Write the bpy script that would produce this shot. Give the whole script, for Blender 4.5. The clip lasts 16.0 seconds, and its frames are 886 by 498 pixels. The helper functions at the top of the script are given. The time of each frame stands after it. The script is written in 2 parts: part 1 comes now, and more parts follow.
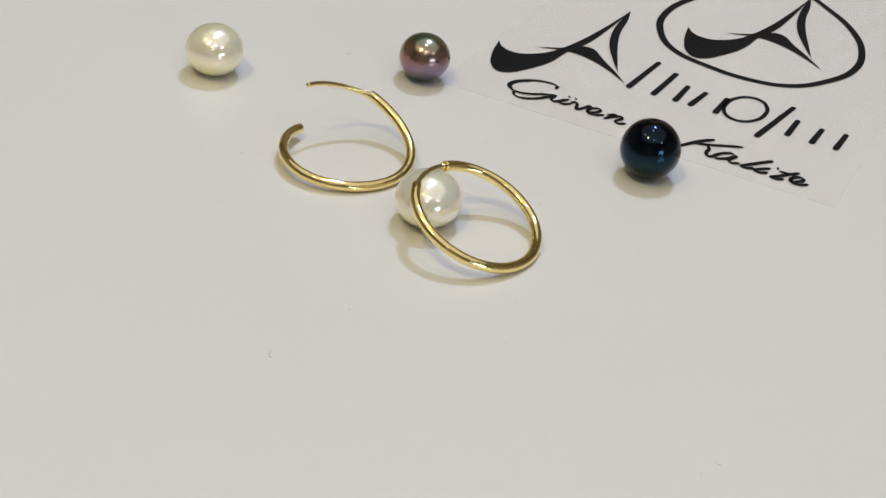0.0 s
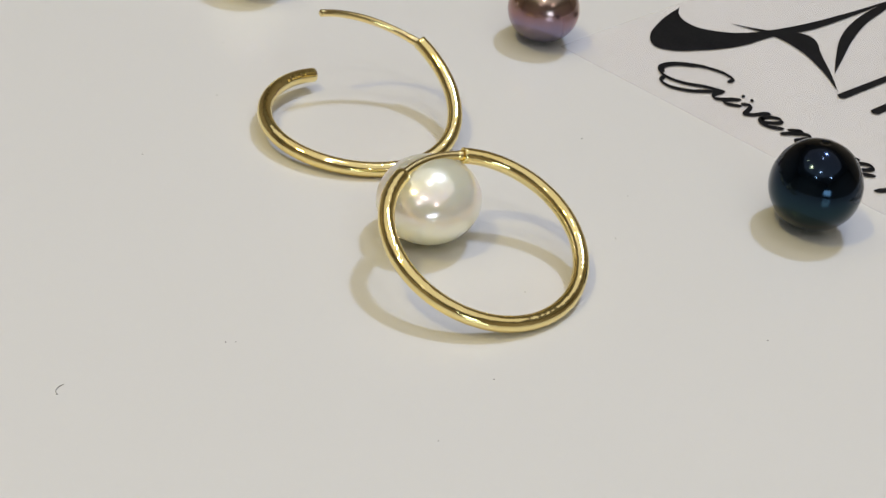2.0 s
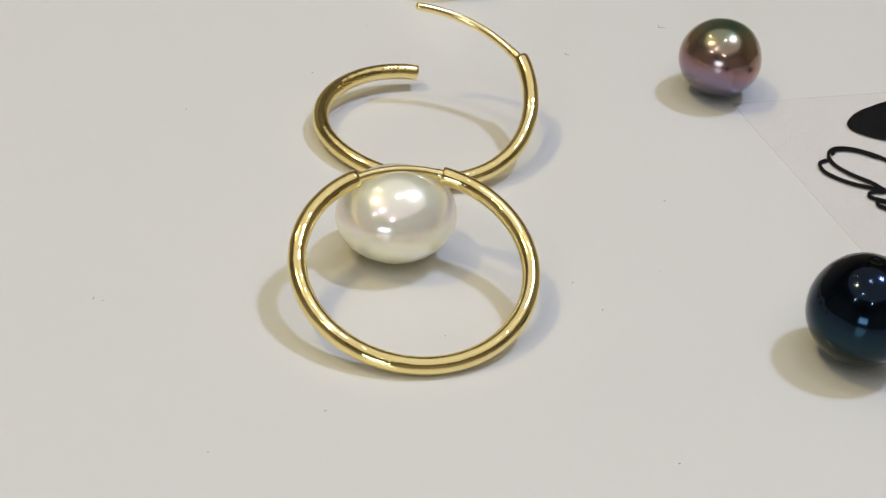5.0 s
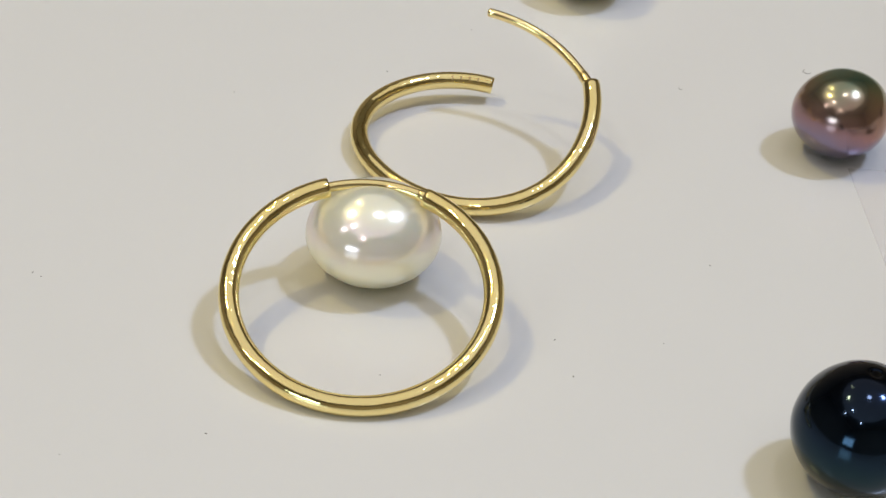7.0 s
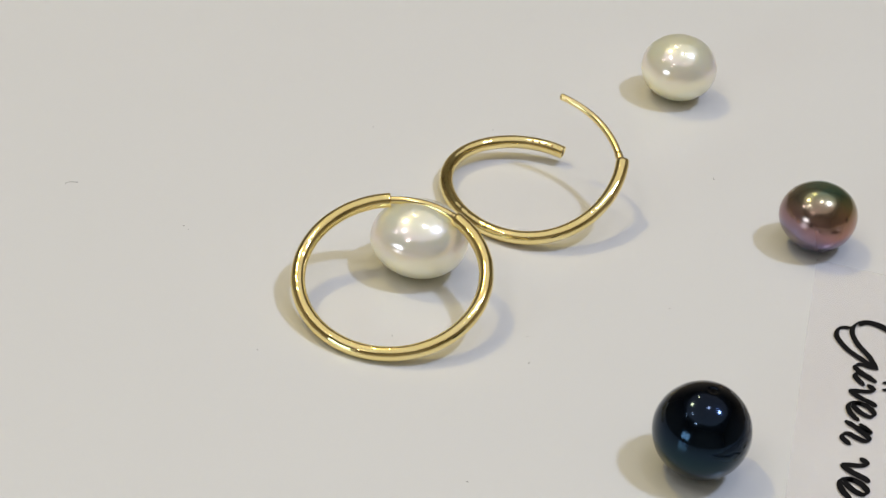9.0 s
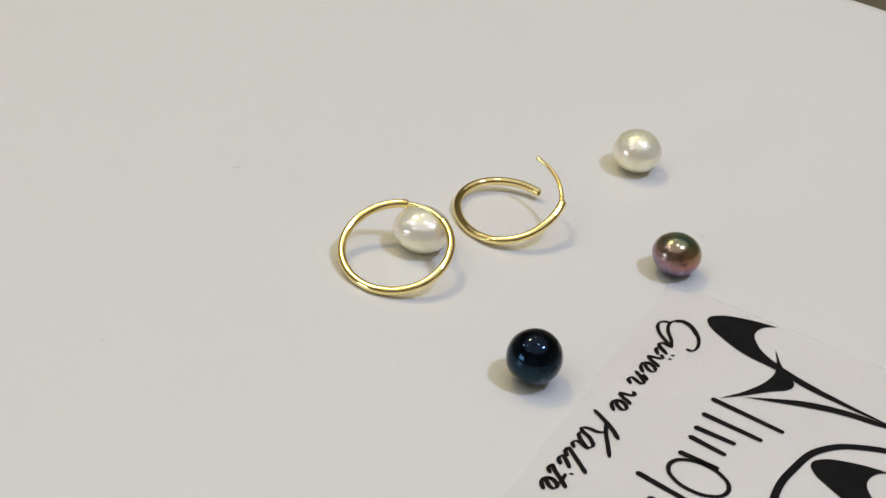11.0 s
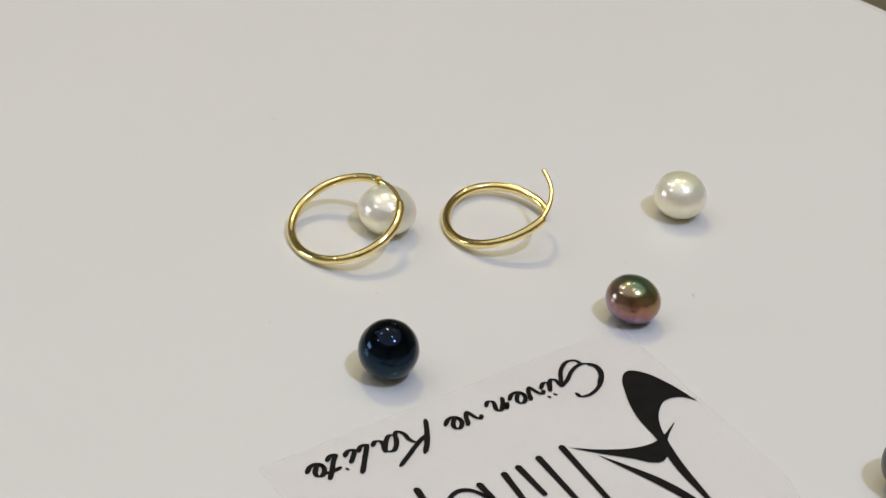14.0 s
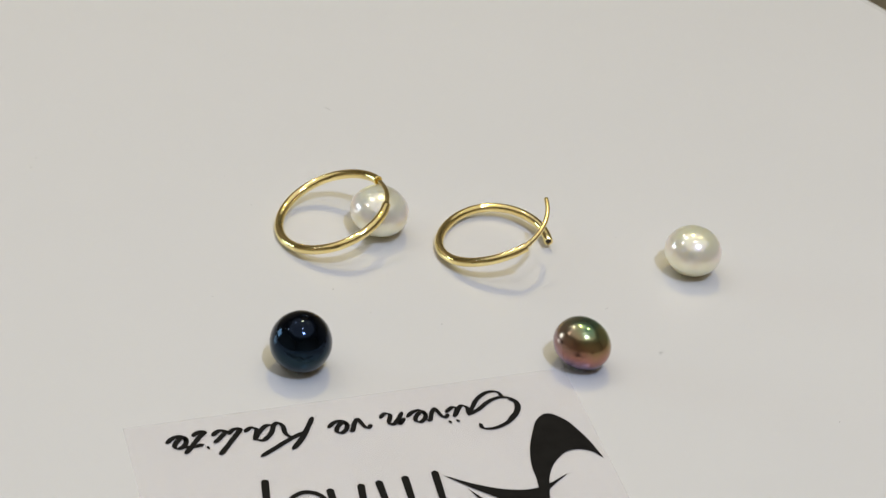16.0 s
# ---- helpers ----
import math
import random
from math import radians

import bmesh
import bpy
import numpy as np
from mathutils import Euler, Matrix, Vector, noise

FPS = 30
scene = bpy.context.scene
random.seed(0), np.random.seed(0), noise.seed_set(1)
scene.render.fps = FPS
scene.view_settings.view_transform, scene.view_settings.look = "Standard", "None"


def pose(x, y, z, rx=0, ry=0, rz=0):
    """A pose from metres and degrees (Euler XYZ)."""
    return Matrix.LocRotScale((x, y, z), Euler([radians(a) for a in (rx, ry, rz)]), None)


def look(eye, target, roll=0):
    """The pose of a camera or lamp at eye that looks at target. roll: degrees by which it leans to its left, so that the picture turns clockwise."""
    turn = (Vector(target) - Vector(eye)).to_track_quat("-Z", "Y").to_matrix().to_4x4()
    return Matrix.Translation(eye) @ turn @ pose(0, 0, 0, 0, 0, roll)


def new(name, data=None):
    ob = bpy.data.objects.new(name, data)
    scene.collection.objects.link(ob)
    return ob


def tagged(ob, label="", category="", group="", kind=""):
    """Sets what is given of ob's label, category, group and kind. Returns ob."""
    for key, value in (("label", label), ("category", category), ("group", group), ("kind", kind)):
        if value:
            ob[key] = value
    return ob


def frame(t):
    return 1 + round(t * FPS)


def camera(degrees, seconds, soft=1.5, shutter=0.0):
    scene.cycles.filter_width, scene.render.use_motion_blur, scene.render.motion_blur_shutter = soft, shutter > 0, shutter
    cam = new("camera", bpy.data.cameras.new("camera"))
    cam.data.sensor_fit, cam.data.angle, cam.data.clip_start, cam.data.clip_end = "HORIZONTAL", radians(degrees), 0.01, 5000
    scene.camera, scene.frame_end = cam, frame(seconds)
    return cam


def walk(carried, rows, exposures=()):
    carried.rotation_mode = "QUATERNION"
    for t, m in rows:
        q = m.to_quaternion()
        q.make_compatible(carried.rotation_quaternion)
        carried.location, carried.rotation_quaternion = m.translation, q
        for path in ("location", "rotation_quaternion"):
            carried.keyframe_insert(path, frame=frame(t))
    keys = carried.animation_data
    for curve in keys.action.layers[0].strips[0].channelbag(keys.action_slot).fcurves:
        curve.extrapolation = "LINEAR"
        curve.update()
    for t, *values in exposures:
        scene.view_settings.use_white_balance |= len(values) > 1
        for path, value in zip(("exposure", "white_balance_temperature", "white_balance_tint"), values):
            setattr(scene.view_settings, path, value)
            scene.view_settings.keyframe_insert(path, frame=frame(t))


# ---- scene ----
cam = camera(28.0, 16.0, soft=1.5)
walk(cam, [
    (0.0, look((-0.01411, 0.19890, 0.10729), (0.01013, 0.07366, 0.02839), 8.26)),
    (0.5, look((-0.02484, 0.19040, 0.10478), (0.00876, 0.06733, 0.02588), 8.63)),
    (1.0, look((-0.03115, 0.16535, 0.09402), (0.01161, 0.04586, 0.01407), 8.35)),
    (1.5, look((-0.03447, 0.14338, 0.08442), (0.01754, 0.02867, 0.00296), 8.38)),
    (2.0, look((-0.03383, 0.12515, 0.07564), (0.02519, 0.01487, -0.00715), 8.91)),
    (2.5, look((-0.03570, 0.11260, 0.07120), (0.03082, 0.00848, -0.01386), 8.88)),
    (3.0, look((-0.04598, 0.10914, 0.07315), (0.03111, 0.01232, -0.01160), 8.35)),
    (3.5, look((-0.05574, 0.10258, 0.07402), (0.02940, 0.01261, -0.01057), 7.92)),
    (4.0, look((-0.06320, 0.09677, 0.07548), (0.02766, 0.01246, -0.00901), 8.45)),
    (4.2, look((-0.06612, 0.09272, 0.07564), (0.02782, 0.01211, -0.00908), 7.95)),
    (6.3, look((-0.06747, 0.05132, 0.06823), (0.04688, 0.00970, -0.01948), 4.82)),
    (6.5, look((-0.06766, 0.04846, 0.06829), (0.04802, 0.01020, -0.01921), 4.72)),
    (7.0, look((-0.06724, 0.04133, 0.06890), (0.05039, 0.01221, -0.01950), 4.40)),
    (7.5, look((-0.07037, 0.03476, 0.06951), (0.05033, 0.01615, -0.01759), 3.80)),
    (8.0, look((-0.07967, 0.02918, 0.07422), (0.04293, 0.01941, -0.01165), 3.60)),
    (8.2, look((-0.08385, 0.02689, 0.07653), (0.03905, 0.02003, -0.00919), 3.75)),
    (10.3, look((-0.16518, -0.01142, 0.13496), (-0.04392, 0.00914, 0.04909), 7.20)),
    (10.5, look((-0.17644, -0.01954, 0.14288), (-0.05563, 0.00464, 0.05733), 6.79)),
    (11.0, look((-0.18316, -0.03539, 0.14991), (-0.06457, -0.00328, 0.06385), 6.46)),
    (11.5, look((-0.17758, -0.05106, 0.14838), (-0.06135, -0.01046, 0.06269), 6.19)),
    (12.0, look((-0.17014, -0.06706, 0.14648), (-0.05717, -0.01743, 0.06119), 5.88)),
    (12.5, look((-0.16116, -0.08188, 0.14471), (-0.05220, -0.02374, 0.05957), 5.84)),
    (13.0, look((-0.14998, -0.09751, 0.14188), (-0.04623, -0.02975, 0.05736), 5.36)),
    (13.5, look((-0.13891, -0.10955, 0.13985), (-0.04026, -0.03426, 0.05560), 5.56)),
    (14.0, look((-0.12652, -0.12120, 0.13886), (-0.03430, -0.03831, 0.05445), 5.29)),
    (14.5, look((-0.11446, -0.13147, 0.13734), (-0.02847, -0.04169, 0.05340), 5.41)),
    (15.0, look((-0.10162, -0.14099, 0.13643), (-0.02254, -0.04488, 0.05270), 5.29)),
    (15.5, look((-0.08934, -0.14795, 0.13556), (-0.01678, -0.04667, 0.05202), 6.05)),
    (16.0, look((-0.07556, -0.15542, 0.13593), (-0.01111, -0.04915, 0.05195), 6.16)),
])

CM, MM = 0.01, 0.001

# ---------------------------------------------------------------- light
world = bpy.data.worlds.new("room_light")
scene.world = world
world.use_nodes = True
world.node_tree.nodes["Background"].inputs["Color"].default_value = (0.9, 0.95, 1.0, 1)
world.node_tree.nodes["Background"].inputs["Strength"].default_value = 0.05

CEILING = 1.75            # above the table top
FLOOR = -0.76


def disc_lamp(name, x, y, z, size, watts, colour):
    data = bpy.data.lights.new(name, "AREA")
    data.shape, data.size, data.energy, data.color = "DISK", size, watts, colour
    ob = new(name, data)
    ob.matrix_world = look((x, y, z), (0.02, 0.01, 0))
    return ob


def on_dome(azimuth, tilt):
    """The place on the ceiling seen from the table at that azimuth (0 = +y, clockwise) and tilt from the zenith."""
    r = math.tan(radians(tilt)) * (CEILING - 0.03)
    return 0.02 + r * math.sin(radians(azimuth)), 0.01 + r * math.cos(radians(azimuth))


WARM, COOL, WHITE = (1.0, 0.82, 0.32), (0.58, 0.70, 1.0), (1.0, 0.95, 0.86)
# azimuth, tilt from the zenith, colour, watts, width
SPOTS = [(27, 28, WARM, 8.0, 0.17), (180, 25, COOL, 14.0, 0.16), (340, 30, WHITE, 1.9, 0.06), (68, 30, WARM, 1.5, 0.05), (350, 45, WHITE, 1.9, 0.06), (300, 44, WHITE, 1.8, 0.06)]
for azimuth, tilt, colour, watts, width in SPOTS:
    x, y = on_dome(azimuth, tilt)
    disc_lamp("spot_lamp", x, y, CEILING - 0.03, width, watts, colour)
# soft fill light, a wide disc added under the ceiling
fill_light = bpy.data.lights.new("ceiling_fill", "AREA")
fill_light.shape, fill_light.size, fill_light.energy, fill_light.color = "DISK", 3.0, 11.8, (1.01, 0.965, 0.93)
fill_ob = new("ceiling_fill", fill_light)
fill_ob.matrix_world = pose(0, 0, CEILING - 0.012)
# lamp straight above the pieces; its narrow beam is shaped to brighten the middle
key = bpy.data.lights.new("key_spot", "SPOT")
key.energy, key.color, key.spot_size, key.spot_blend, key.shadow_soft_size = 6.0, (1.0, 0.98, 1.0), radians(17), 1.0, 0.06
key_ob = new("key_spot", key)
key_ob.matrix_world = look((0.07, -0.16, CEILING - 0.03), (0.028, -0.008, 0))
# a lit shop window low on the wall


def on_wall(azimuth, reach, up):
    return reach * math.sin(radians(azimuth)), reach * math.cos(radians(azimuth)), up


data = bpy.data.lights.new("window_light", "AREA")
data.shape, data.size, data.size_y, data.energy, data.color = "RECTANGLE", 0.60, 0.42, 4.6, (0.70, 0.96, 1.0)
new("window_light", data).matrix_world = look(on_wall(313, 1.9, 0.42), (0, 0, 0.1))


# ---------------------------------------------------------------- materials
def material(name):
    m = bpy.data.materials.new(name)
    m.use_nodes = True
    return m, m.node_tree.nodes, m.node_tree.links, m.node_tree.nodes["Principled BSDF"]


def ramp(nodes, stops):
    r = nodes.new("ShaderNodeValToRGB")
    r.color_ramp.elements.remove(r.color_ramp.elements[1])
    for i, (p, c) in enumerate(stops):
        e = r.color_ramp.elements[0] if i == 0 else r.color_ramp.elements.new(p)
        e.position, e.color = p, (*c, 1)
    return r


def noise_node(nodes, links, scale, detail=4.0, rough=0.5):
    co = nodes.new("ShaderNodeTexCoord")
    n = nodes.new("ShaderNodeTexNoise")
    n.inputs["Scale"].default_value, n.inputs["Detail"].default_value, n.inputs["Roughness"].default_value = scale, detail, rough
    links.new(co.outputs["Object"], n.inputs["Vector"])
    return n


def bump(nodes, links, shader, height, strength, distance):
    b = nodes.new("ShaderNodeBump")
    b.inputs["Strength"].default_value, b.inputs["Distance"].default_value = strength, distance
    links.new(height, b.inputs["Height"])
    links.new(b.outputs["Normal"], shader.inputs["Normal"])


def mottled(name, a, b, scale, rough=(0.4, 0.6), metal=0.0, relief=0.0, distance=0.001, detail=4.0):
    m, nodes, links, s = material(name)
    n = noise_node(nodes, links, scale, detail)
    r = ramp(nodes, [(0.3, a), (0.7, b)])
    links.new(n.outputs["Fac"], r.inputs["Fac"])
    links.new(r.outputs["Color"], s.inputs["Base Color"])
    q = nodes.new("ShaderNodeMapRange")
    q.inputs["To Min"].default_value, q.inputs["To Max"].default_value = rough
    n2 = noise_node(nodes, links, scale * 6.3, 3.0)
    links.new(n2.outputs["Fac"], q.inputs["Value"])
    links.new(q.outputs["Result"], s.inputs["Roughness"])
    s.inputs["Metallic"].default_value = metal
    if relief:
        bump(nodes, links, s, n2.outputs["Fac"], relief, distance)
    return m, nodes, links, s


LAMINATE, _, _, s = mottled("white_laminate", (0.70, 0.692, 0.68), (0.725, 0.717, 0.705), 9.0, (0.17, 0.25), relief=0.03, distance=0.0002)
s.inputs["IOR"].default_value = 1.5
STEEL = mottled("brushed_steel", (0.5, 0.5, 0.5), (0.6, 0.6, 0.6), 40.0, (0.3, 0.4), 1.0)[0]
GOLD, nodes, links, s = mottled("yellow_gold", (0.980, 0.790, 0.335), (0.990, 0.835, 0.410), 260.0, (0.03, 0.09), 1.0)
wave = noise_node(nodes, links, 850.0, 2.0)
bump(nodes, links, s, wave.outputs["Fac"], 0.5, 0.00011)
GOLD_PIN = mottled("yellow_gold_wire", (0.95, 0.77, 0.36), (0.98, 0.83, 0.43), 400.0, (0.10, 0.20), 1.0, relief=0.15, distance=0.00006)[0]
GOLD_DARK = mottled("gold_bore", (0.42, 0.31, 0.13), (0.52, 0.39, 0.18), 300.0, (0.3, 0.4), 1.0)[0]
MOUTH_SHADE = mottled("mouth_shade", (0.03, 0.02, 0.01), (0.05, 0.035, 0.015), 300.0, (0.6, 0.7), 0.3)[0]
INK, _, _, s = mottled("black_ink", (0.006, 0.006, 0.007), (0.010, 0.010, 0.011), 500.0, (0.40, 0.55), relief=0.1, distance=0.00003)
s.inputs["Specular IOR Level"].default_value = 0.08
WALL = mottled("wall_paint", (0.41, 0.355, 0.28), (0.48, 0.415, 0.335), 3.0, (0.7, 0.9), relief=0.1)[0]
CEIL = mottled("ceiling_paint", (0.72, 0.72, 0.71), (0.78, 0.78, 0.76), 3.0, (0.8, 0.9))[0]
FLOOR_MAT = mottled("floor_vinyl", (0.27, 0.24, 0.17), (0.34, 0.30, 0.22), 6.0, (0.4, 0.6))[0]
FIBRE = mottled("fibre", (0.05, 0.045, 0.04), (0.10, 0.09, 0.08), 900.0, (0.8, 0.9))[0]
LINT = mottled("lint", (0.18, 0.17, 0.16), (0.3, 0.29, 0.27), 900.0, (0.8, 0.9))[0]


def nacre(name, stops, rough, metal, coat, film, sub=0.0, axis="Z", cloud=0.30, flank=None, clear=0.05):
    """Pearl: colour drifts from pole to pole with cloudy unevenness, some stops holding painted glow or shade, under a
    clear glossy coat with a thin film.
    """
    m, nodes, links, s = material(name)
    co = nodes.new("ShaderNodeTexCoord")
    sep = nodes.new("ShaderNodeSeparateXYZ")
    links.new(co.outputs["Generated"], sep.inputs["Vector"])
    n = noise_node(nodes, links, 330.0, 3.0)
    mix = nodes.new("ShaderNodeMath")
    mix.operation = "MULTIPLY_ADD"
    mix.inputs[1].default_value = cloud
    links.new(n.outputs["Fac"], mix.inputs[0])
    shift = nodes.new("ShaderNodeMath")
    shift.operation = "SUBTRACT"
    shift.inputs[1].default_value = cloud / 2
    links.new(sep.outputs[axis], shift.inputs[0])
    links.new(shift.outputs["Value"], mix.inputs[2])
    r = ramp(nodes, stops)
    links.new(mix.outputs["Value"], r.inputs["Fac"])
    links.new(r.outputs["Color"], s.inputs["Base Color"])
    if flank:
        # another overtone on one flank
        q = nodes.new("ShaderNodeMapRange")
        q.inputs["From Min"].default_value, q.inputs["From Max"].default_value = 0.45, 1.0
        q.inputs["To Max"].default_value = 0.38
        links.new(sep.outputs["Y"], q.inputs["Value"])
        over = nodes.new("ShaderNodeMix")
        over.data_type = "RGBA"
        over.inputs[7].default_value = (*flank, 1)
        links.new(q.outputs["Result"], over.inputs[0])
        links.new(r.outputs["Color"], over.inputs[6])
        links.new(over.outputs[2], s.inputs["Base Color"])
    s.inputs["Roughness"].default_value, s.inputs["Metallic"].default_value = rough, metal
    s.inputs["Coat Weight"].default_value, s.inputs["Coat Roughness"].default_value = coat, clear
    s.inputs["Thin Film Thickness"].default_value, s.inputs["Thin Film IOR"].default_value = film, 1.55
    if sub:
        s.inputs["Subsurface Weight"].default_value = sub
        # tinted sheen stands in for light glowing through the rim
        s.inputs["Sheen Weight"].default_value, s.inputs["Sheen Roughness"].default_value = 0.85, 0.30
        s.inputs["Sheen Tint"].default_value = (1.0, 0.95, 0.80, 1)
        s.inputs["Subsurface Radius"].default_value = (1.0, 0.92, 0.76)
        s.inputs["Subsurface Scale"].default_value = 0.0060
    if sub:
        # the lustre: a soft mirror layer whose overtone drifts from cream over rose and lilac to green; the lilac sheen
        # below the highlight is coloured in by height
        lustre = nodes.new("ShaderNodeBsdfPrincipled")
        lustre.inputs["Metallic"].default_value, lustre.inputs["Roughness"].default_value = 1.0, 0.17
        tone = ramp(nodes, [(0.10, (0.99, 0.89, 0.64)), (0.50, (0.99, 0.92, 0.76)), (0.64, (0.98, 0.72, 0.80)), (0.78, (0.94, 0.76, 0.94)), (0.90, (0.96, 0.93, 0.84)), (1.0, (0.98, 0.92, 0.88))])
        links.new(mix.outputs["Value"], tone.inputs["Fac"])
        links.new(tone.outputs["Color"], lustre.inputs["Base Color"])
        blend = nodes.new("ShaderNodeMixShader")
        blend.inputs["Fac"].default_value = 0.38
        links.new(s.outputs["BSDF"], blend.inputs[1])
        links.new(lustre.outputs["BSDF"], blend.inputs[2])
        links.new(blend.outputs["Shader"], nodes["Material Output"].inputs["Surface"])
    fine = noise_node(nodes, links, 2400.0, 3.0)
    bump(nodes, links, s, fine.outputs["Fac"], 0.05, 0.00005)
    return m


# yellower low stops paint the warm glow on the pearls' undersides
PEARL_WHITE = nacre("white_nacre", [(0.06, (0.996, 0.875, 0.560)), (0.32, (0.996, 0.905, 0.680)), (0.52, (0.996, 0.890, 0.710)), (0.68, (0.996, 0.885, 0.760)), (0.82, (0.990, 0.920, 0.730)), (0.95, (0.996, 0.910, 0.690))], 0.28, 0.05, 0.60, 480.0, 1.0, cloud=0.40, clear=0.12)
PEARL_CREAM = nacre("cream_nacre", [(0.06, (0.996, 0.840, 0.480)), (0.32, (0.996, 0.880, 0.620)), (0.52, (0.996, 0.860, 0.660)), (0.68, (0.996, 0.865, 0.700)), (0.82, (0.990, 0.900, 0.670)), (0.95, (0.996, 0.885, 0.620))], 0.28, 0.05, 0.60, 480.0, 1.0, cloud=0.40, clear=0.12)
PEARL_ROSE = nacre("peacock_nacre", [(0.05, (0.14, 0.12, 0.20)), (0.26, (0.23, 0.15, 0.23)), (0.48, (0.37, 0.16, 0.13)), (0.74, (0.37, 0.23, 0.11)), (0.90, (0.27, 0.28, 0.13)), (1.00, (0.14, 0.26, 0.16))], 0.19, 0.90, 0.3, 520.0, cloud=0.46, flank=(0.27, 0.27, 0.38))
# top stop darkened to subdue the ceiling's reflection; the middle one paints a teal glow
PEARL_BLACK = nacre("black_nacre", [(0.05, (0.008, 0.015, 0.021)), (0.40, (0.012, 0.032, 0.042)), (0.65, (0.010, 0.023, 0.046)), (0.92, (0.006, 0.012, 0.026))], 0.11, 0.96, 0.13, 380.0, clear=0.08)
PEARL_GREY = nacre("grey_nacre", [(0.05, (0.05, 0.05, 0.055)), (0.5, (0.09, 0.09, 0.095)), (0.95, (0.06, 0.065, 0.06))], 0.32, 0.8, 0.12, 420.0, clear=0.12)
# near-black lining that paints the shade inside the drilled hole
HOLE_SHADE = mottled("shaded_hole", (0.004, 0.004, 0.005), (0.008, 0.008, 0.009), 900.0, (0.7, 0.9))[0]

FILM, nodes, links, s = mottled("clear_film", (0.60, 0.56, 0.555), (0.65, 0.61, 0.605), 60.0, (0.12, 0.22), relief=0.05, distance=0.0001)
s.inputs["Alpha"].default_value = 0.20


# ---------------------------------------------------------------- helpers
def part(name, bm, mat, parent=None, label=""):
    mesh = bpy.data.meshes.new(name)
    bm.to_mesh(mesh)
    bm.free()
    mesh.materials.append(mat)
    ob = new(name, mesh)
    if parent is not None:
        ob.parent = parent
    if label:
        tagged(ob, label)
    return ob


def smooth(ob):
    for p in ob.data.polygons:
        p.use_smooth = True
    return ob


def thing(name, place, label, category, group=""):
    ob = new(name)
    ob.empty_display_size = 0.01
    ob.matrix_world = place if isinstance(place, Matrix) else Matrix.Translation(place)
    return tagged(ob, label, category, group)


def box_bm(x0, x1, y0, y1, z0, z1, bevel=0.0):
    bm = bmesh.new()
    bmesh.ops.create_cube(bm, size=1.0, matrix=Matrix.Translation(((x0 + x1) / 2, (y0 + y1) / 2, (z0 + z1) / 2)) @ Matrix.Diagonal((x1 - x0, y1 - y0, z1 - z0, 1)))
    if bevel:
        bmesh.ops.bevel(bm, geom=bm.edges[:], offset=bevel, segments=3, profile=0.5, affect="EDGES")
    return bm


def sweep(points, radius, sides=28, bore=0.0, taper=None):
    """A round tube along a line of points. bore: the depth of an open hole at each end, else the ends are closed and rounded."""
    bm = bmesh.new()
    pts = [Vector(p) for p in points]
    n = len(pts)
    tangents = [(pts[min(i + 1, n - 1)] - pts[max(i - 1, 0)]).normalized() for i in range(n)]
    side = tangents[0].cross(Vector((0, 0, 1))).normalized()
    frames = []
    for t in tangents:
        side = (side - t * side.dot(t)).normalized()
        frames.append((side.copy(), t.cross(side)))

    def ring(i, r, along=0.0):
        u, v = frames[i]
        c = pts[i] + tangents[i] * along
        return [bm.verts.new(c + (u * math.cos(a) + v * math.sin(a)) * r) for a in [2 * math.pi * k / sides for k in range(sides)]]

    def skin(a, b):
        for k in range(sides):
            bm.faces.new((a[k], a[(k + 1) % sides], b[(k + 1) % sides], b[k]))

    radii = [radius * (taper(i / (n - 1)) if taper else 1.0) for i in range(n)]
    rings = []
    if bore:
        rings += [ring(0, radius * 0.62, bore), ring(0, radius * 0.66, 0.04 * bore), ring(0, radius * 0.90, -0.03 * radius)]
    else:
        rings += [ring(0, radii[0] * 0.35, -radii[0] * 0.42), ring(0, radii[0] * 0.75, -radii[0] * 0.28)]
    rings += [ring(i, radii[i]) for i in range(n)]
    if bore:
        rings += [ring(n - 1, radius * 0.90, 0.03 * radius), ring(n - 1, radius * 0.66, -0.04 * bore), ring(n - 1, radius * 0.62, -bore)]
    else:
        rings += [ring(n - 1, radii[-1] * 0.75, radii[-1] * 0.28), ring(n - 1, radii[-1] * 0.35, radii[-1] * 0.42)]
    for a, b in zip(rings, rings[1:]):
        skin(a, b)
    bm.faces.new(rings[0][::-1])
    bm.faces.new(rings[-1])
    bmesh.ops.recalc_face_normals(bm, faces=bm.faces[:])
    return bm


DRIFT_MID = radians(125.633)


def ring_line(c, rows, a0, a1, n, drift=(0, 0, 0)):
    """A bent hoop's centre line: two turns of harmonics round c, and a drift that springs its ends apart. Centimetres in, metres out."""
    (ax, ay, az), (bx, by, bz), (cx, cy, cz), (dx, dy, dz) = rows
    line = []
    for i in range(n):
        a = a0 + (a1 - a0) * i / (n - 1)
        k = a - DRIFT_MID if any(drift) else 0.0
        co, si, c2, s2 = math.cos(a), math.sin(a), math.cos(2 * a), math.sin(2 * a)
        line.append(Vector((c[0] + ax * co + bx * si + cx * c2 + dx * s2 + drift[0] * k,
                            c[1] + ay * co + by * si + cy * c2 + dy * s2 + drift[1] * k,
                            c[2] + az * co + bz * si + cz * c2 + dz * s2 + drift[2] * k)) * CM)
    return line


# ---------------------------------------------------------------- the room
def slab(name, x0, x1, y0, y1, z0, z1, mat, label, category):
    return tagged(part(name, box_bm(x0, x1, y0, y1, z0, z1), mat), label, category, kind="structure")


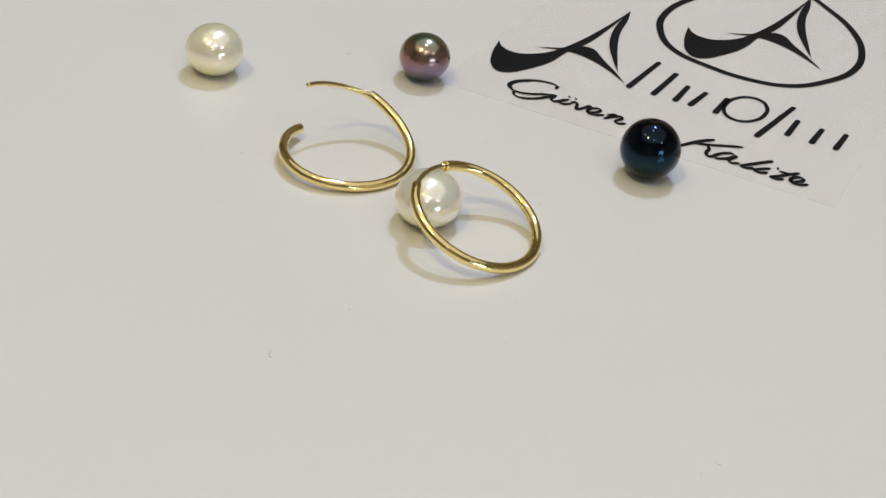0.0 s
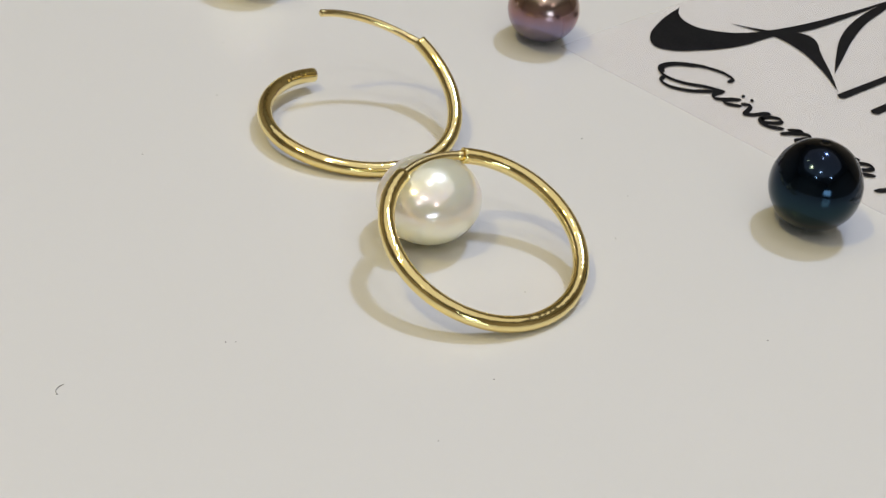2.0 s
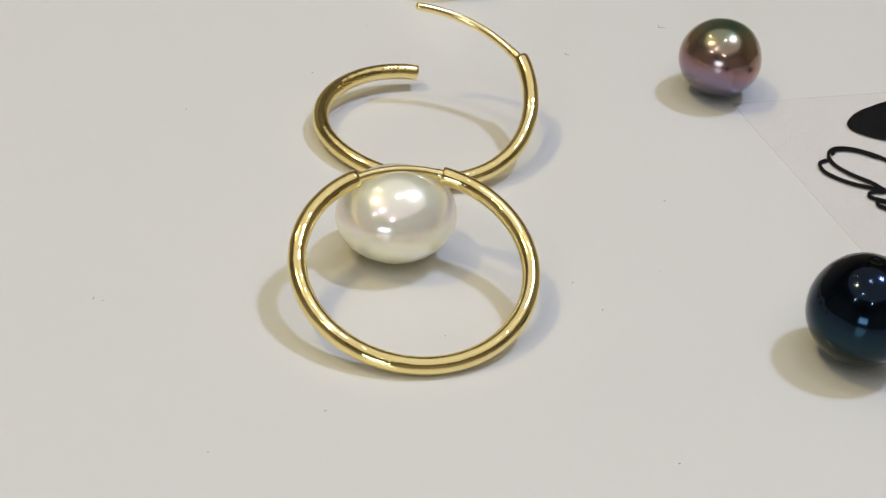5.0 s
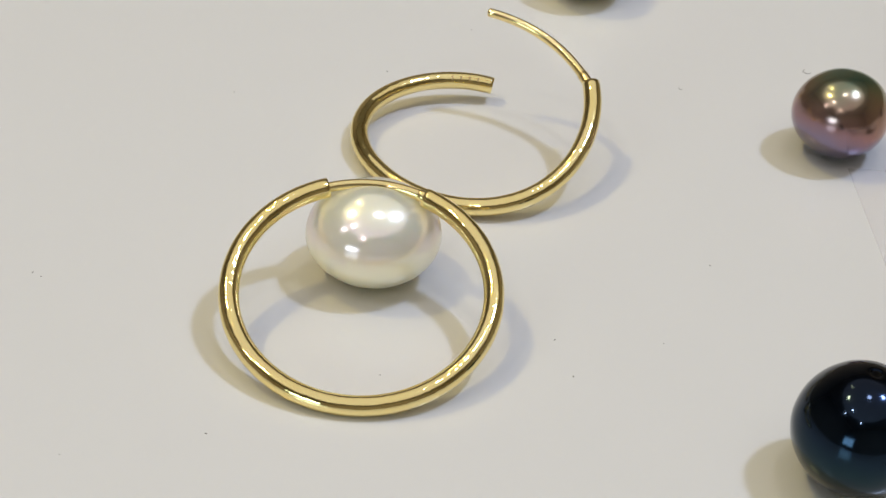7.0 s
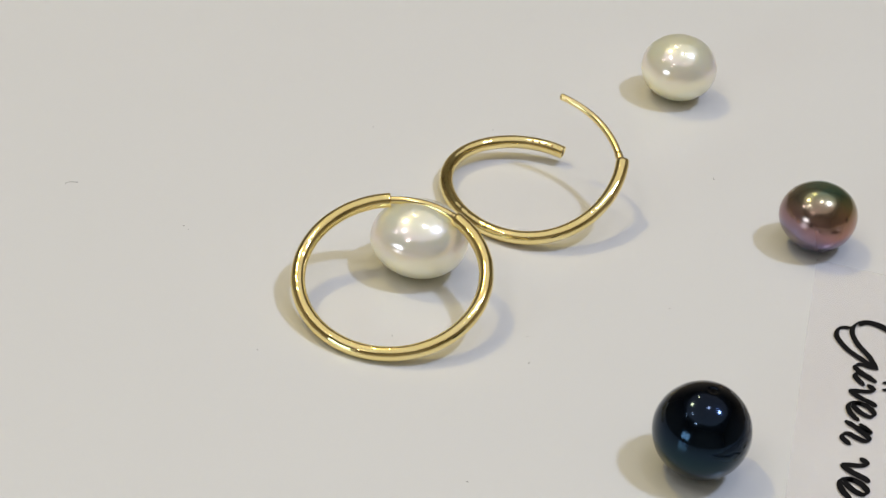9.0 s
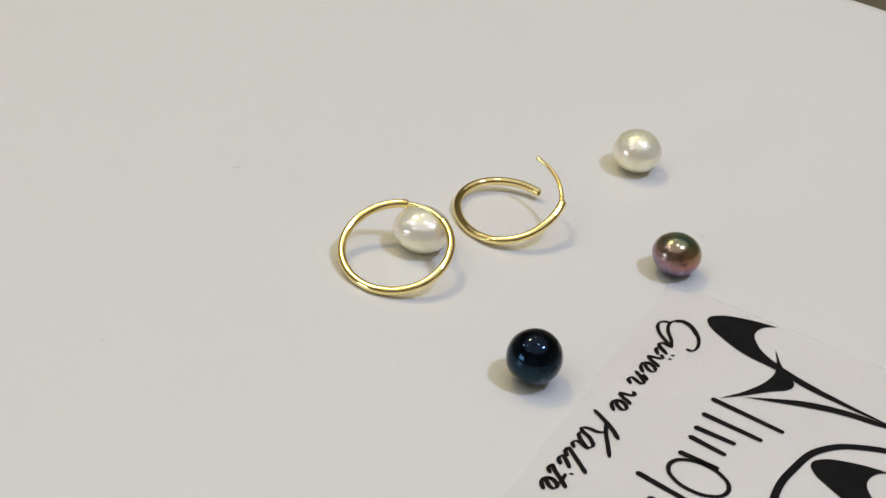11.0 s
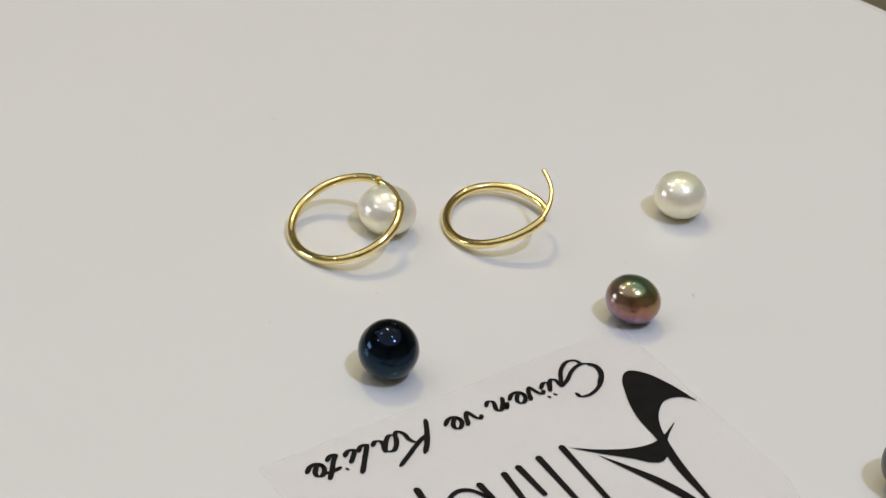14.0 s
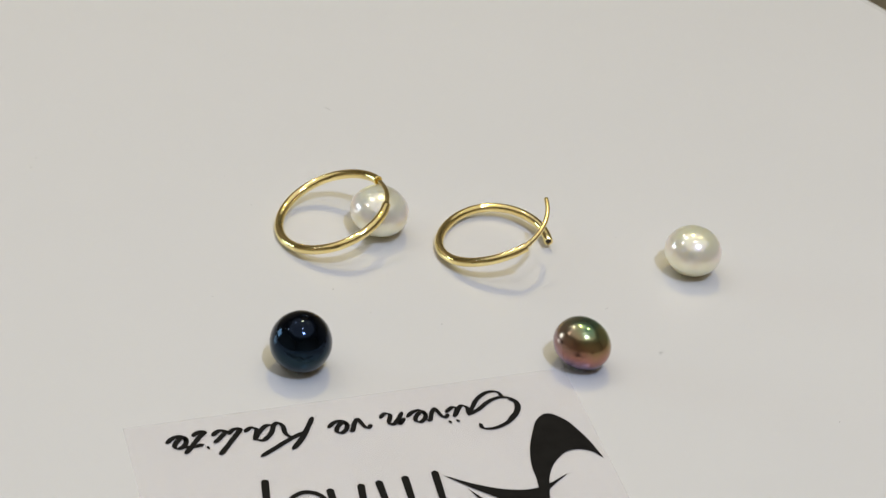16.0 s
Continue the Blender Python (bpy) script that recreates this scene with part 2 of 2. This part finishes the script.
slab("floor", -2.2, 2.2, -2.2, 2.2, FLOOR - 0.1, FLOOR, FLOOR_MAT, "olive-beige vinyl floor of the shop", "floor")
slab("ceiling", -2.2, 2.2, -2.2, 2.2, CEILING, CEILING + 0.1, CEIL, "white painted ceiling with round lamps", "ceiling")
slab("wall_north", -2.2, 2.2, 2.1, 2.2, FLOOR, CEILING, WALL, "plain brown-grey painted shop wall", "wall")
slab("wall_south", -2.2, 2.2, -2.2, -2.1, FLOOR, CEILING, WALL, "plain brown-grey painted shop wall", "wall")
slab("wall_east", 2.1, 2.2, -2.1, 2.1, FLOOR, CEILING, WALL, "plain brown-grey painted shop wall", "wall")
slab("wall_west", -2.2, -2.1, -2.1, 2.1, FLOOR, CEILING, WALL, "plain brown-grey painted shop wall", "wall")

# ---------------------------------------------------------------- table
# a small round pedestal table; its rim passes just behind the pieces
def lathe(profile, sides):
    # a closed solid of revolution about z from (radius, height) pairs, bottom to top
    bm = bmesh.new()
    grid = [[bm.verts.new((r * math.cos(2 * math.pi * k / sides), r * math.sin(2 * math.pi * k / sides), z)) for k in range(sides)] for r, z in profile]
    for a, b in zip(grid, grid[1:]):
        for k in range(sides):
            bm.faces.new((a[k], a[(k + 1) % sides], b[(k + 1) % sides], b[k]))
    bm.faces.new(grid[0][::-1])
    bm.faces.new(grid[-1])
    return bm


table = thing("display_table", pose(-0.1035, 0.022, FLOOR), "glossy white round pedestal table with a rounded rim", "table")
TOP, RIM = -FLOOR, 0.250
rim = [(RIM - 0.006 + 0.006 * math.sin(a), TOP - 0.006 + 0.006 * math.cos(a)) for a in [math.pi / 2 * i / 6 for i in range(6, -1, -1)]]
part("tabletop", lathe([(RIM - 0.02, TOP - 0.028), (RIM - 0.004, TOP - 0.026), (RIM, TOP - 0.02)] + rim, 160), LAMINATE, table)
smooth(part("column", lathe([(0.030, 0.022), (0.025, 0.05), (0.025, TOP - 0.06), (0.07, TOP - 0.034), (0.07, TOP - 0.028)], 40), STEEL, table, "round steel column"))
part("base", lathe([(0.21, 0.0), (0.21, 0.008), (0.19, 0.014), (0.032, 0.024)], 72), STEEL, table, "flat round steel foot")


# ---------------------------------------------------------------- pearls
def pearl_bm(rx, ry, rz, hole=0.0, seed=0, egg=0.0):
    """A pearl about the origin: a lathe with a drilled hole at its top, squashed and slightly uneven."""
    bm = bmesh.new()
    rings, sides = 40, 56
    top = math.asin(hole / rx) if hole else 0.0
    levels = [top + (math.pi - top) * i / rings for i in range(rings)]

    def add(rho, z):
        row = []
        for k in range(sides):
            a = 2 * math.pi * k / sides
            p = Vector((rho * math.cos(a), rho * math.sin(a), z))
            w = 1.0 + 0.012 * noise.noise(p * 1.3 + Vector((seed * 3.1, 0, 0))) + 0.005 * noise.noise(p * 3.7 + Vector((0, seed * 2.3, 0)))
            row.append(bm.verts.new(Vector((p.x * rx * (1 + egg * p.y), p.y * ry, p.z * rz)) * w))
        return row

    grid = []
    if hole:
        grid.append(add(0.70 * math.sin(top), 0.45))
        grid.append(add(0.76 * math.sin(top), math.cos(top) - 0.02))
    for a in levels if hole else levels[1:]:
        grid.append(add(math.sin(a), math.cos(a)))
    for a, b in zip(grid, grid[1:]):
        for k in range(sides):
            bm.faces.new((a[k], b[k], b[(k + 1) % sides], a[(k + 1) % sides]))
    low = bm.verts.new((0, 0, -rz))
    for k in range(sides):
        bm.faces.new((grid[-1][k], low, grid[-1][(k + 1) % sides]))
    if hole:
        bm.faces.new(grid[0])
    else:
        high = bm.verts.new((0, 0, rz))
        for k in range(sides):
            bm.faces.new((grid[0][k], grid[0][(k + 1) % sides], high))
    bmesh.ops.recalc_face_normals(bm, faces=bm.faces[:])
    return bm


def pearl(x, y, rx, ry, rz, mat, label, turn=0.0, lean=0.0, hole=0.0, seed=0, egg=0.0):
    """Radii and place in centimetres; it rests on the table at its lowest point."""
    ob = smooth(part("pearl", pearl_bm(rx * CM, ry * CM, rz * CM, hole * CM, seed, egg), mat))
    m = pose(0, 0, 0, lean, 0, 0)
    m = pose(0, 0, 0, 0, 0, turn) @ m
    low = min((m @ v.co).z for v in ob.data.vertices)
    ob.matrix_world = Matrix.Translation((x * CM, y * CM, -low)) @ m
    return tagged(ob, label, "pearl", "loose pearls")


pearl(2.233, 2.373, 0.398, 0.432, 0.328, PEARL_WHITE, "lustrous white button pearl inside a gold hoop", turn=-4, seed=1)
pearl(5.833, 0.0, 0.386, 0.389, 0.335, PEARL_CREAM, "creamy white button pearl lying on the table", seed=2)
pearl(3.308, -1.220, 0.340, 0.376, 0.322, PEARL_ROSE, "peacock purple and green egg-shaped pearl", turn=35, lean=14, seed=3, egg=0.08)
black_pearl = pearl(0.0, 0.0, 0.384, 0.384, 0.386, PEARL_BLACK, "blue-black round pearl with a drilled hole", turn=45, lean=5, hole=0.036, seed=4)
bm = bmesh.new()
cup = [[bm.verts.new((r * math.cos(2 * math.pi * k / 24), r * math.sin(2 * math.pi * k / 24), z)) for k in range(24)] for r, z in ((0.0267 * CM, 0.383 * CM), (0.0250 * CM, 0.18 * CM))]
for k in range(24):
    bm.faces.new((cup[0][k], cup[0][(k + 1) % 24], cup[1][(k + 1) % 24], cup[1][k]))
bm.faces.new(cup[1])
smooth(part("shaded_hole", bm, HOLE_SHADE, black_pearl, "drilled hole, its shade painted black"))
pearl(3.30, -5.58, 0.395, 0.395, 0.385, PEARL_GREY, "dark grey round pearl beside the printed label", seed=5)

# ---------------------------------------------------------------- earrings
TUBE = 0.063 * CM
FLAT = (0, 0, 0)
HOOP_A = ((1.6101, 2.5527, 0.3545), ((0.4131, 0.6722, 0.0935), (-0.5921, 0.4214, -0.2750), FLAT, FLAT))


def earring(at, label_text, hoop_line, pin_line, crimp):
    ob = thing("hoop_earring", (at[0] * CM, at[1] * CM, 0), label_text, "earring", "pair of hoop earrings")
    m = Matrix.Translation((-at[0] * CM, -at[1] * CM, 0))
    smooth(part("hoop", sweep([m @ p for p in hoop_line], TUBE, bore=0.04 * CM), GOLD, ob))
    smooth(part("pin", sweep([m @ p for p in pin_line], 0.035 * CM, 18, taper=lambda u: 1.0 - 0.1 * u), GOLD_PIN, ob, "thin gold wire pin"))
    # the crimp where the pin leaves the tube
    smooth(part("crimp", sweep([m @ p for p in pin_line[crimp[0]:crimp[1]]], 0.0385 * CM, 20), GOLD_PIN, ob, "small crimped gold collar at the tube's mouth"))
    return ob


earring(HOOP_A[0], "closed yellow gold hoop earring leaning on a white pearl",
        ring_line(*HOOP_A, radians(309.5), radians(624.85), 170), ring_line(*HOOP_A, radians(262.8), radians(311.5), 30), (0, 4))

SPRING = (-0.0073, -0.0126, 0.1105)
HOOP_B = ((3.5346, 1.4309, 0.2055), ((0.7558, -0.0335, 0.2060), (0.0542, 0.7821, -0.0338), (-0.0158, -0.0081, -0.0074), (-0.0082, 0.0167, -0.0118)))
p0 = ring_line(*HOOP_B, radians(269.6), radians(271.6), 2, SPRING)[0] / CM
p1, p2 = Vector((4.00, 0.74, 0.70)), Vector((4.157, 1.232, 0.794))
open_hoop = earring(HOOP_B[0], "open yellow gold hoop earring with its pin sprung out",
        ring_line(*HOOP_B, radians(-20.58), radians(273.62), 160, SPRING),
        [(p0 * (1 - u) ** 2 + p1 * 2 * u * (1 - u) + p2 * u * u) * CM for u in [i / 29 for i in range(30)]], (0, 5))

# the shade in the tube's mouth at its free end, made as a near-black plug
end = ring_line(*HOOP_B, radians(-20.58), radians(-19.58), 2, SPRING)
along = (end[1] - end[0]).normalized()
bm = bmesh.new()
bmesh.ops.create_cone(bm, cap_ends=True, segments=24, radius1=TUBE * 0.615, radius2=TUBE * 0.60, depth=0.02 * CM)
bm.transform(Matrix.Translation(end[0] - open_hoop.location + along * (0.018 * CM)) @ along.to_track_quat("Z", "Y").to_matrix().to_4x4())
part("mouth_plug", bm, MOUTH_SHADE, open_hoop, "dark plug painted as the shade in the tube's hollow mouth")

# a stamped hallmark near the open end: plain bars, its characters too small to read
mark_line = ring_line(*HOOP_B, radians(-12), radians(2), 4, SPRING)
for i, p in enumerate(mark_line):
    t = (mark_line[min(i + 1, 3)] - mark_line[max(i - 1, 0)]).normalized()
    inward = Vector((HOOP_B[0][0] * CM - p.x, HOOP_B[0][1] * CM - p.y, 0)).normalized()
    out = (Vector((0, 0, 1)) * 0.75 + inward * 0.65)
    out = (out - t * out.dot(t)).normalized()
    m = Matrix.Translation(-open_hoop.location) @ Matrix.Translation(p + out * TUBE) @ Matrix((t, out.cross(t), out)).transposed().to_4x4()
    bm = box_bm(-0.008 * CM, 0.008 * CM, -0.014 * CM, 0.014 * CM, -0.003 * CM, 0.0005 * CM, 0.0002 * CM)
    bm.transform(m)
    part("hallmark", bm, GOLD_DARK, open_hoop, "tiny stamped hallmark")

# ---------------------------------------------------------------- printed label
# the label's own plane: x along its lines of print, y up the print, millimetres
LABEL = pose(0.03063, -0.01236, 0.0, 0, 0, 170.588)
LM = 0.9826 * MM
label = thing("printed_label", LABEL, "clear plastic label printed in black, lying on the table", "label")
THICK = 0.12


def flat(name, splines, mat, parent, z0, z1, text=""):
    """A flat plate from closed outlines in millimetres; a point (x, y, 1) is a sharp corner."""
    data = bpy.data.curves.new(name, "CURVE")
    data.dimensions, data.fill_mode, data.resolution_u = "2D", "BOTH", 10
    data.extrude = (z1 - z0) / 2 * MM
    for pts in splines:
        sp = data.splines.new("BEZIER")
        sp.bezier_points.add(len(pts) - 1)
        sp.use_cyclic_u = True
        for b, p in zip(sp.bezier_points, pts):
            b.co = (p[0] * LM, p[1] * LM, 0)
            kind = "VECTOR" if len(p) > 2 and p[2] else "AUTO"
            b.handle_left_type = b.handle_right_type = kind
    return settle(name, data, mat, parent, (z0 + z1) / 2, text)


def settle(name, data, mat, parent, z, text=""):
    tmp = new(name + "_outline", data)
    bpy.context.view_layer.update()
    mesh = bpy.data.meshes.new_from_object(tmp.evaluated_get(bpy.context.evaluated_depsgraph_get()))
    bpy.data.objects.remove(tmp)
    mesh.name = name
    mesh.materials.clear()
    mesh.materials.append(mat)
    ob = new(name, mesh)
    ob.parent = parent
    ob.matrix_local = Matrix.Translation((0, 0, z * MM))
    if text:
        tagged(ob, text)
    return ob


flat("film", [[(0, 0, 1), (56.2, 0, 1), (56.2, 72, 0), (53, 75, 0), (30, 75, 0), (24, 72, 0), (6.5, 43.5, 0), (2.0, 34, 0), (1.8, 32, 1)]], FILM, label, 0.004, THICK).visible_shadow = False
INK0, INK1 = THICK + 0.002, THICK + 0.022


def mark(k, dx, dy, parent):
    def at(pts):
        return [(p[0] * k + dx, p[1] * k + dy, *p[2:]) for p in pts]
    flat("emblem_wing", [at([(1.6, 17.4, 1), (2.5, 12.6), (4.2, 8.9), (5.5, 8.1), (6.8, 8.7), (8.4, 11.0), (10.4, 15.6), (11.2, 20.4), (12.6, 25.1), (13.3, 30.8), (13.7, 36.1), (13.9, 40.4, 1), (13.4, 36.6), (12.4, 30.4), (11.3, 25.1), (10.0, 20.9), (8.9, 18.4), (7.1, 16.3), (5.0, 15.2), (2.8, 15.8)])], INK, parent, INK0, INK1)
    flat("emblem_bar", [at([(21.6, 16.1, 1), (17.9, 18.7), (14.0, 20.4), (11.3, 20.6), (6.9, 19.0, 1), (10.2, 21.3), (11.8, 23.1), (13.1, 23.9), (14.3, 23.6), (16.1, 21.7), (19.4, 18.5)])], INK, parent, INK0 + 0.003, INK1 + 0.003)
    flat("emblem_leg", [at([(19.5, 18.9, 1), (17.5, 22.4), (15.4, 26.7), (14.2, 31.3), (13.8, 36.3), (13.9, 40.4, 1), (14.7, 36.8), (15.3, 31.9), (16.5, 27.3), (18.1, 22.8)])], INK, parent, INK0 + 0.006, INK1 + 0.006)


mark(1.0, 0.0, 0.0, label)
mark(1.06, 21.4, 22.6, label)


def loop(pts, grow):
    cx, cy = sum(p[0] for p in pts) / len(pts), sum(p[1] for p in pts) / len(pts)
    out = []
    for x, y in pts:
        d = math.hypot(x - cx, y - cy)
        out.append((cx + (x - cx) * (d + grow) / d, cy + (y - cy) * (d + grow) / d))
    return out


DROP = [(18.6, 43), (19.8, 37.2), (23.8, 31.6), (30, 29.5), (36, 29.2), (41.6, 31), (46.2, 36.5), (48.6, 43), (48, 50.5), (45, 57), (40, 62.5), (35, 65.8), (29.6, 63.5), (23.8, 57.8), (20, 51)]
flat("emblem_outline", [loop(DROP, 0.55), loop(DROP, -0.55)], INK, label, INK0, INK1)


def stroke(x0, y0, x1, y1, w0=0.55, w1=0.45):
    dx, dy = x1 - x0, y1 - y0
    d = math.hypot(dx, dy)
    nx, ny = -dy / d, dx / d
    return [(x0 + nx * w0, y0 + ny * w0, 1), (x0 - dx / d * 0.3, y0 - dy / d * 0.3, 0), (x0 - nx * w0, y0 - ny * w0, 1), (x1 - nx * w1, y1 - ny * w1, 1), (x1 + dx / d * 0.2, y1 + dy / d * 0.2, 0), (x1 + nx * w1, y1 + ny * w1, 1)]


# the name is drawn as plain strokes
for line in ((22.4, 15.4, 23.5, 25.9), (26.1, 15.5, 26.8, 24.0), (29.3, 15.6, 29.5, 21.2), (31.5, 15.7, 32.3, 20.9), (35.2, 15.7, 35.4, 21.1), (42.1, 12.6, 44.2, 24.6), (45.6, 15.7, 45.8, 21.0), (49.1, 15.6, 49.4, 20.6), (52.4, 15.9, 52.7, 21.2)):
    flat("name_bar", [stroke(*line, 0.46, 0.38)], INK, label, INK0, INK1)
OVAL = [(38.5 + 2.8 * math.cos(a) + 0.3 * math.sin(a), 19.6 + 4.2 * math.sin(a)) for a in [2 * math.pi * i / 10 for i in range(10)]]
flat("name_oval", [loop(OVAL, 0.32), loop(OVAL, -0.32)], INK, label, INK0, INK1)


def pen_line(points, steps=9):
    """A smooth curve through the points."""
    p = [Vector(q) for q in points]
    p = [2 * p[0] - p[1]] + p + [2 * p[-1] - p[-2]]
    out = []
    for a, b, c, d in zip(p, p[1:], p[2:], p[3:]):
        for i in range(steps):
            u = i / steps
            out.append(0.5 * (2 * b + (c - a) * u + (2 * a - 5 * b + 4 * c - d) * u * u + (3 * b - a - 3 * c + d) * u ** 3))
    return out + [p[-2]]


def word(text, wide, *strokes):
    """A word written with a broad pen: upright strokes come out thick, level ones thin, and the ends taper. Millimetres on the label."""
    verts, faces = [], []
    for n, points in enumerate(strokes):
        line = pen_line(points)
        last = len(line) - 1
        base = len(verts)
        lift = 0.0006 * n
        for i, q in enumerate(line):
            t = (line[min(i + 1, last)] - line[max(i - 1, 0)]).normalized()
            end = min(1.0, 0.45 + 0.22 * min(i, last - i))
            w = wide * (0.42 + 0.58 * abs(0.55 * t.x + 0.83 * t.y)) * end * (1 + 0.10 * noise.noise(Vector((q.x * 3, q.y * 3, n))))
            for side, z in ((1, INK0), (-1, INK0), (-1, INK1 + lift), (1, INK1 + lift)):
                verts.append(((q.x - t.y * w * side) * LM, (q.y + t.x * w * side) * LM, z * MM))
        for i in range(last):
            a, b = base + 4 * i, base + 4 * i + 4
            faces += [(a + k, a + (k + 1) % 4, b + (k + 1) % 4, b + k) for k in range(4)]
        faces += [(base + 3, base + 2, base + 1, base), tuple(base + 4 * last + k for k in range(4))]
    mesh = bpy.data.meshes.new("word")
    mesh.from_pydata(verts, [], faces)
    mesh.materials.append(INK)
    ob = new("word", mesh)
    ob.parent = label
    return tagged(ob, "slanted black script word reading " + text)


def shifted(points, dx, dy):
    return [(x + dx, y + dy) for x, y in points]


# the script's small letters, each from its own foot
E_LOOP = [(0.0, 1.2), (0.6, 0.6), (1.4, 1.3), (1.6, 2.0), (1.1, 2.3), (0.4, 1.8), (0.1, 0.9), (0.5, 0.2), (1.5, 0.3), (2.5, 1.1)]
V_DOWN, V_UP = [(0.0, 1.6), (0.6, 2.1), (1.0, 1.6), (1.3, 0.1)], [(1.3, 0.1), (2.0, 1.0), (2.5, 2.1), (2.9, 2.3)]
word("Güven", 0.30,
     [(14.2, 8.1), (14.0, 9.1), (12.5, 9.3), (10.5, 8.5), (8.8, 6.9), (8.3, 5.3), (9.0, 4.2), (10.4, 3.9), (12.0, 4.5), (13.4, 5.5), (15.1, 6.3)],
     [(10.5, 8.3), (9.0, 6.9), (8.5, 5.3), (9.2, 4.4)],
     [(9.7, 3.9), (10.1, 2.8), (11.4, 2.6), (13.0, 3.6), (14.1, 5.0), (15.0, 6.2)],
     [(15.0, 6.2), (14.8, 4.9), (15.5, 4.5), (16.8, 6.3)], [(16.9, 6.3), (16.1, 4.9), (16.6, 4.5), (17.7, 5.3)],
     [(16.5, 7.0), (16.8, 7.15)], [(17.5, 7.0), (17.8, 7.15)],
     shifted(V_DOWN, 17.4, 4.0), shifted(V_UP, 17.4, 4.0), shifted(E_LOOP, 20.1, 4.0),
     [(22.9, 5.2), (23.8, 6.1), (23.6, 5.2), (22.9, 4.0)], [(23.2, 4.6), (24.5, 6.0), (25.0, 5.6), (24.5, 4.3), (25.1, 3.9), (25.9, 4.6)])
word("ve", 0.32, shifted(V_DOWN, 27.2, 3.9), shifted(V_UP, 27.2, 3.9), shifted(E_LOOP, 30.0, 3.9))
word("Kalite", 0.33,
     [(33.8, 2.6), (34.6, 4.0), (36.1, 6.2), (37.6, 7.9)], [(34.6, 4.1), (36.0, 6.2), (37.4, 7.8)],
     [(41.5, 8.3), (39.7, 7.3), (37.6, 6.1), (35.5, 5.1)], [(35.5, 5.2), (37.0, 5.7), (37.7, 4.9), (37.7, 3.6), (38.2, 2.8), (39.0, 3.4)],
     [(41.4, 5.2), (40.5, 5.5), (39.4, 4.5), (38.9, 3.3), (39.6, 3.0), (40.7, 4.0), (41.5, 5.2)], [(41.6, 5.3), (40.9, 3.6), (41.5, 3.0), (42.4, 3.6)],
     [(46.1, 7.0), (45.2, 6.0), (43.7, 4.2), (42.8, 3.0), (43.6, 2.9), (44.4, 3.6)], [(46.0, 7.0), (45.0, 5.8), (43.7, 4.1)],
     [(46.3, 4.8), (45.4, 4.0), (44.6, 3.0), (45.4, 2.8), (46.3, 3.5)], [(47.0, 5.4), (47.3, 5.5)],
     [(50.0, 6.0), (49.0, 4.9), (47.8, 3.4), (47.0, 2.6), (47.8, 2.5), (48.6, 3.1)], [(47.5, 4.8), (48.6, 4.9), (49.8, 4.9)],
     shifted(E_LOOP, 49.3, 2.6))

# ---------------------------------------------------------------- lint and dust
def fibre(points, r=0.0022):
    ob = smooth(part("lint_fibre", sweep([Vector(p) * CM for p in points], r * CM, 8), FIBRE))
    return tagged(ob, "fine curled dark lint fibre on the table", "lint", "dust on the table")


fibre([(2.94 + 0.05 * math.cos(a), 5.62 + 0.07 * math.sin(a), 0.003) for a in [-0.5 + 0.16 * i for i in range(14)]], 0.0018)
fibre([(4.42 + 0.03 * math.cos(a), -1.44 + 0.035 * math.sin(a), 0.003) for a in [0.3 + 0.2 * i for i in range(18)]], 0.0016)
fibre([(-1.71 + 0.05 * u, 5.49 + 0.02 * math.sin(4 * u), 0.003) for u in [i / 10 for i in range(11)]], 0.0012)
fibre([(4.25 + 0.045 * u, -0.355 + 0.018 * math.sin(3 * u), 0.003) for u in [i / 10 for i in range(11)]], 0.0013)

dust = random.Random(4)
for x, y in ((2.44, 4.45), (0.78, 4.38), (2.49, 4.50), (1.235, 2.49), (1.31, 0.69), (1.075, 1.333), (0.85, 3.56), (4.54, 3.02), (1.43, 1.36), (4.73, 1.84), (5.30, 1.06), (-0.45, 1.74), (5.75, -3.42), (-1.55, 5.73), (2.06, 0.14)):
    bm = bmesh.new()
    bmesh.ops.create_icosphere(bm, subdivisions=2, radius=1.0)
    sx, sy = dust.uniform(0.004, 0.010), dust.uniform(0.003, 0.005)
    for v in bm.verts:
        w = 1 + 0.4 * noise.noise(v.co * 1.7 + Vector((x, y, 0)))
        v.co = Vector((v.co.x * sx * w, v.co.y * sy * w, v.co.z * 0.0025)) * CM
    ob = smooth(part("dust_speck", bm, LINT))
    ob.matrix_world = pose(x * CM, y * CM, 0.0025 * CM, 0, 0, dust.uniform(0, 180))
    tagged(ob, "tiny grey dust speck on the table", "dust", "dust on the table")

# ---------------------------------------------------------------- ceiling lamps
for azimuth, tilt, colour, watts, width in SPOTS:
    x, y = on_dome(azimuth, tilt)
    lamp = thing("ceiling_spotlight", (x, y, CEILING), "round white ceiling downlight, switched on", "lamp", "ceiling downlights")
    bm = bmesh.new()
    w = width / 2
    rows = [(w + 0.005, 0.0), (w + 0.035, 0.0), (w + 0.035, -0.012), (w + 0.028, -0.02), (w + 0.008, -0.02), (w + 0.005, -0.016)]
    n = 40
    grid = [[bm.verts.new((r * math.cos(2 * math.pi * k / n), r * math.sin(2 * math.pi * k / n), z)) for k in range(n)] for r, z in rows]
    for a, b in zip(grid, grid[1:] + grid[:1]):
        for k in range(n):
            bm.faces.new((a[k], a[(k + 1) % n], b[(k + 1) % n], b[k]))
    bmesh.ops.recalc_face_normals(bm, faces=bm.faces[:])
    part("trim_ring", bm, CEIL, lamp)
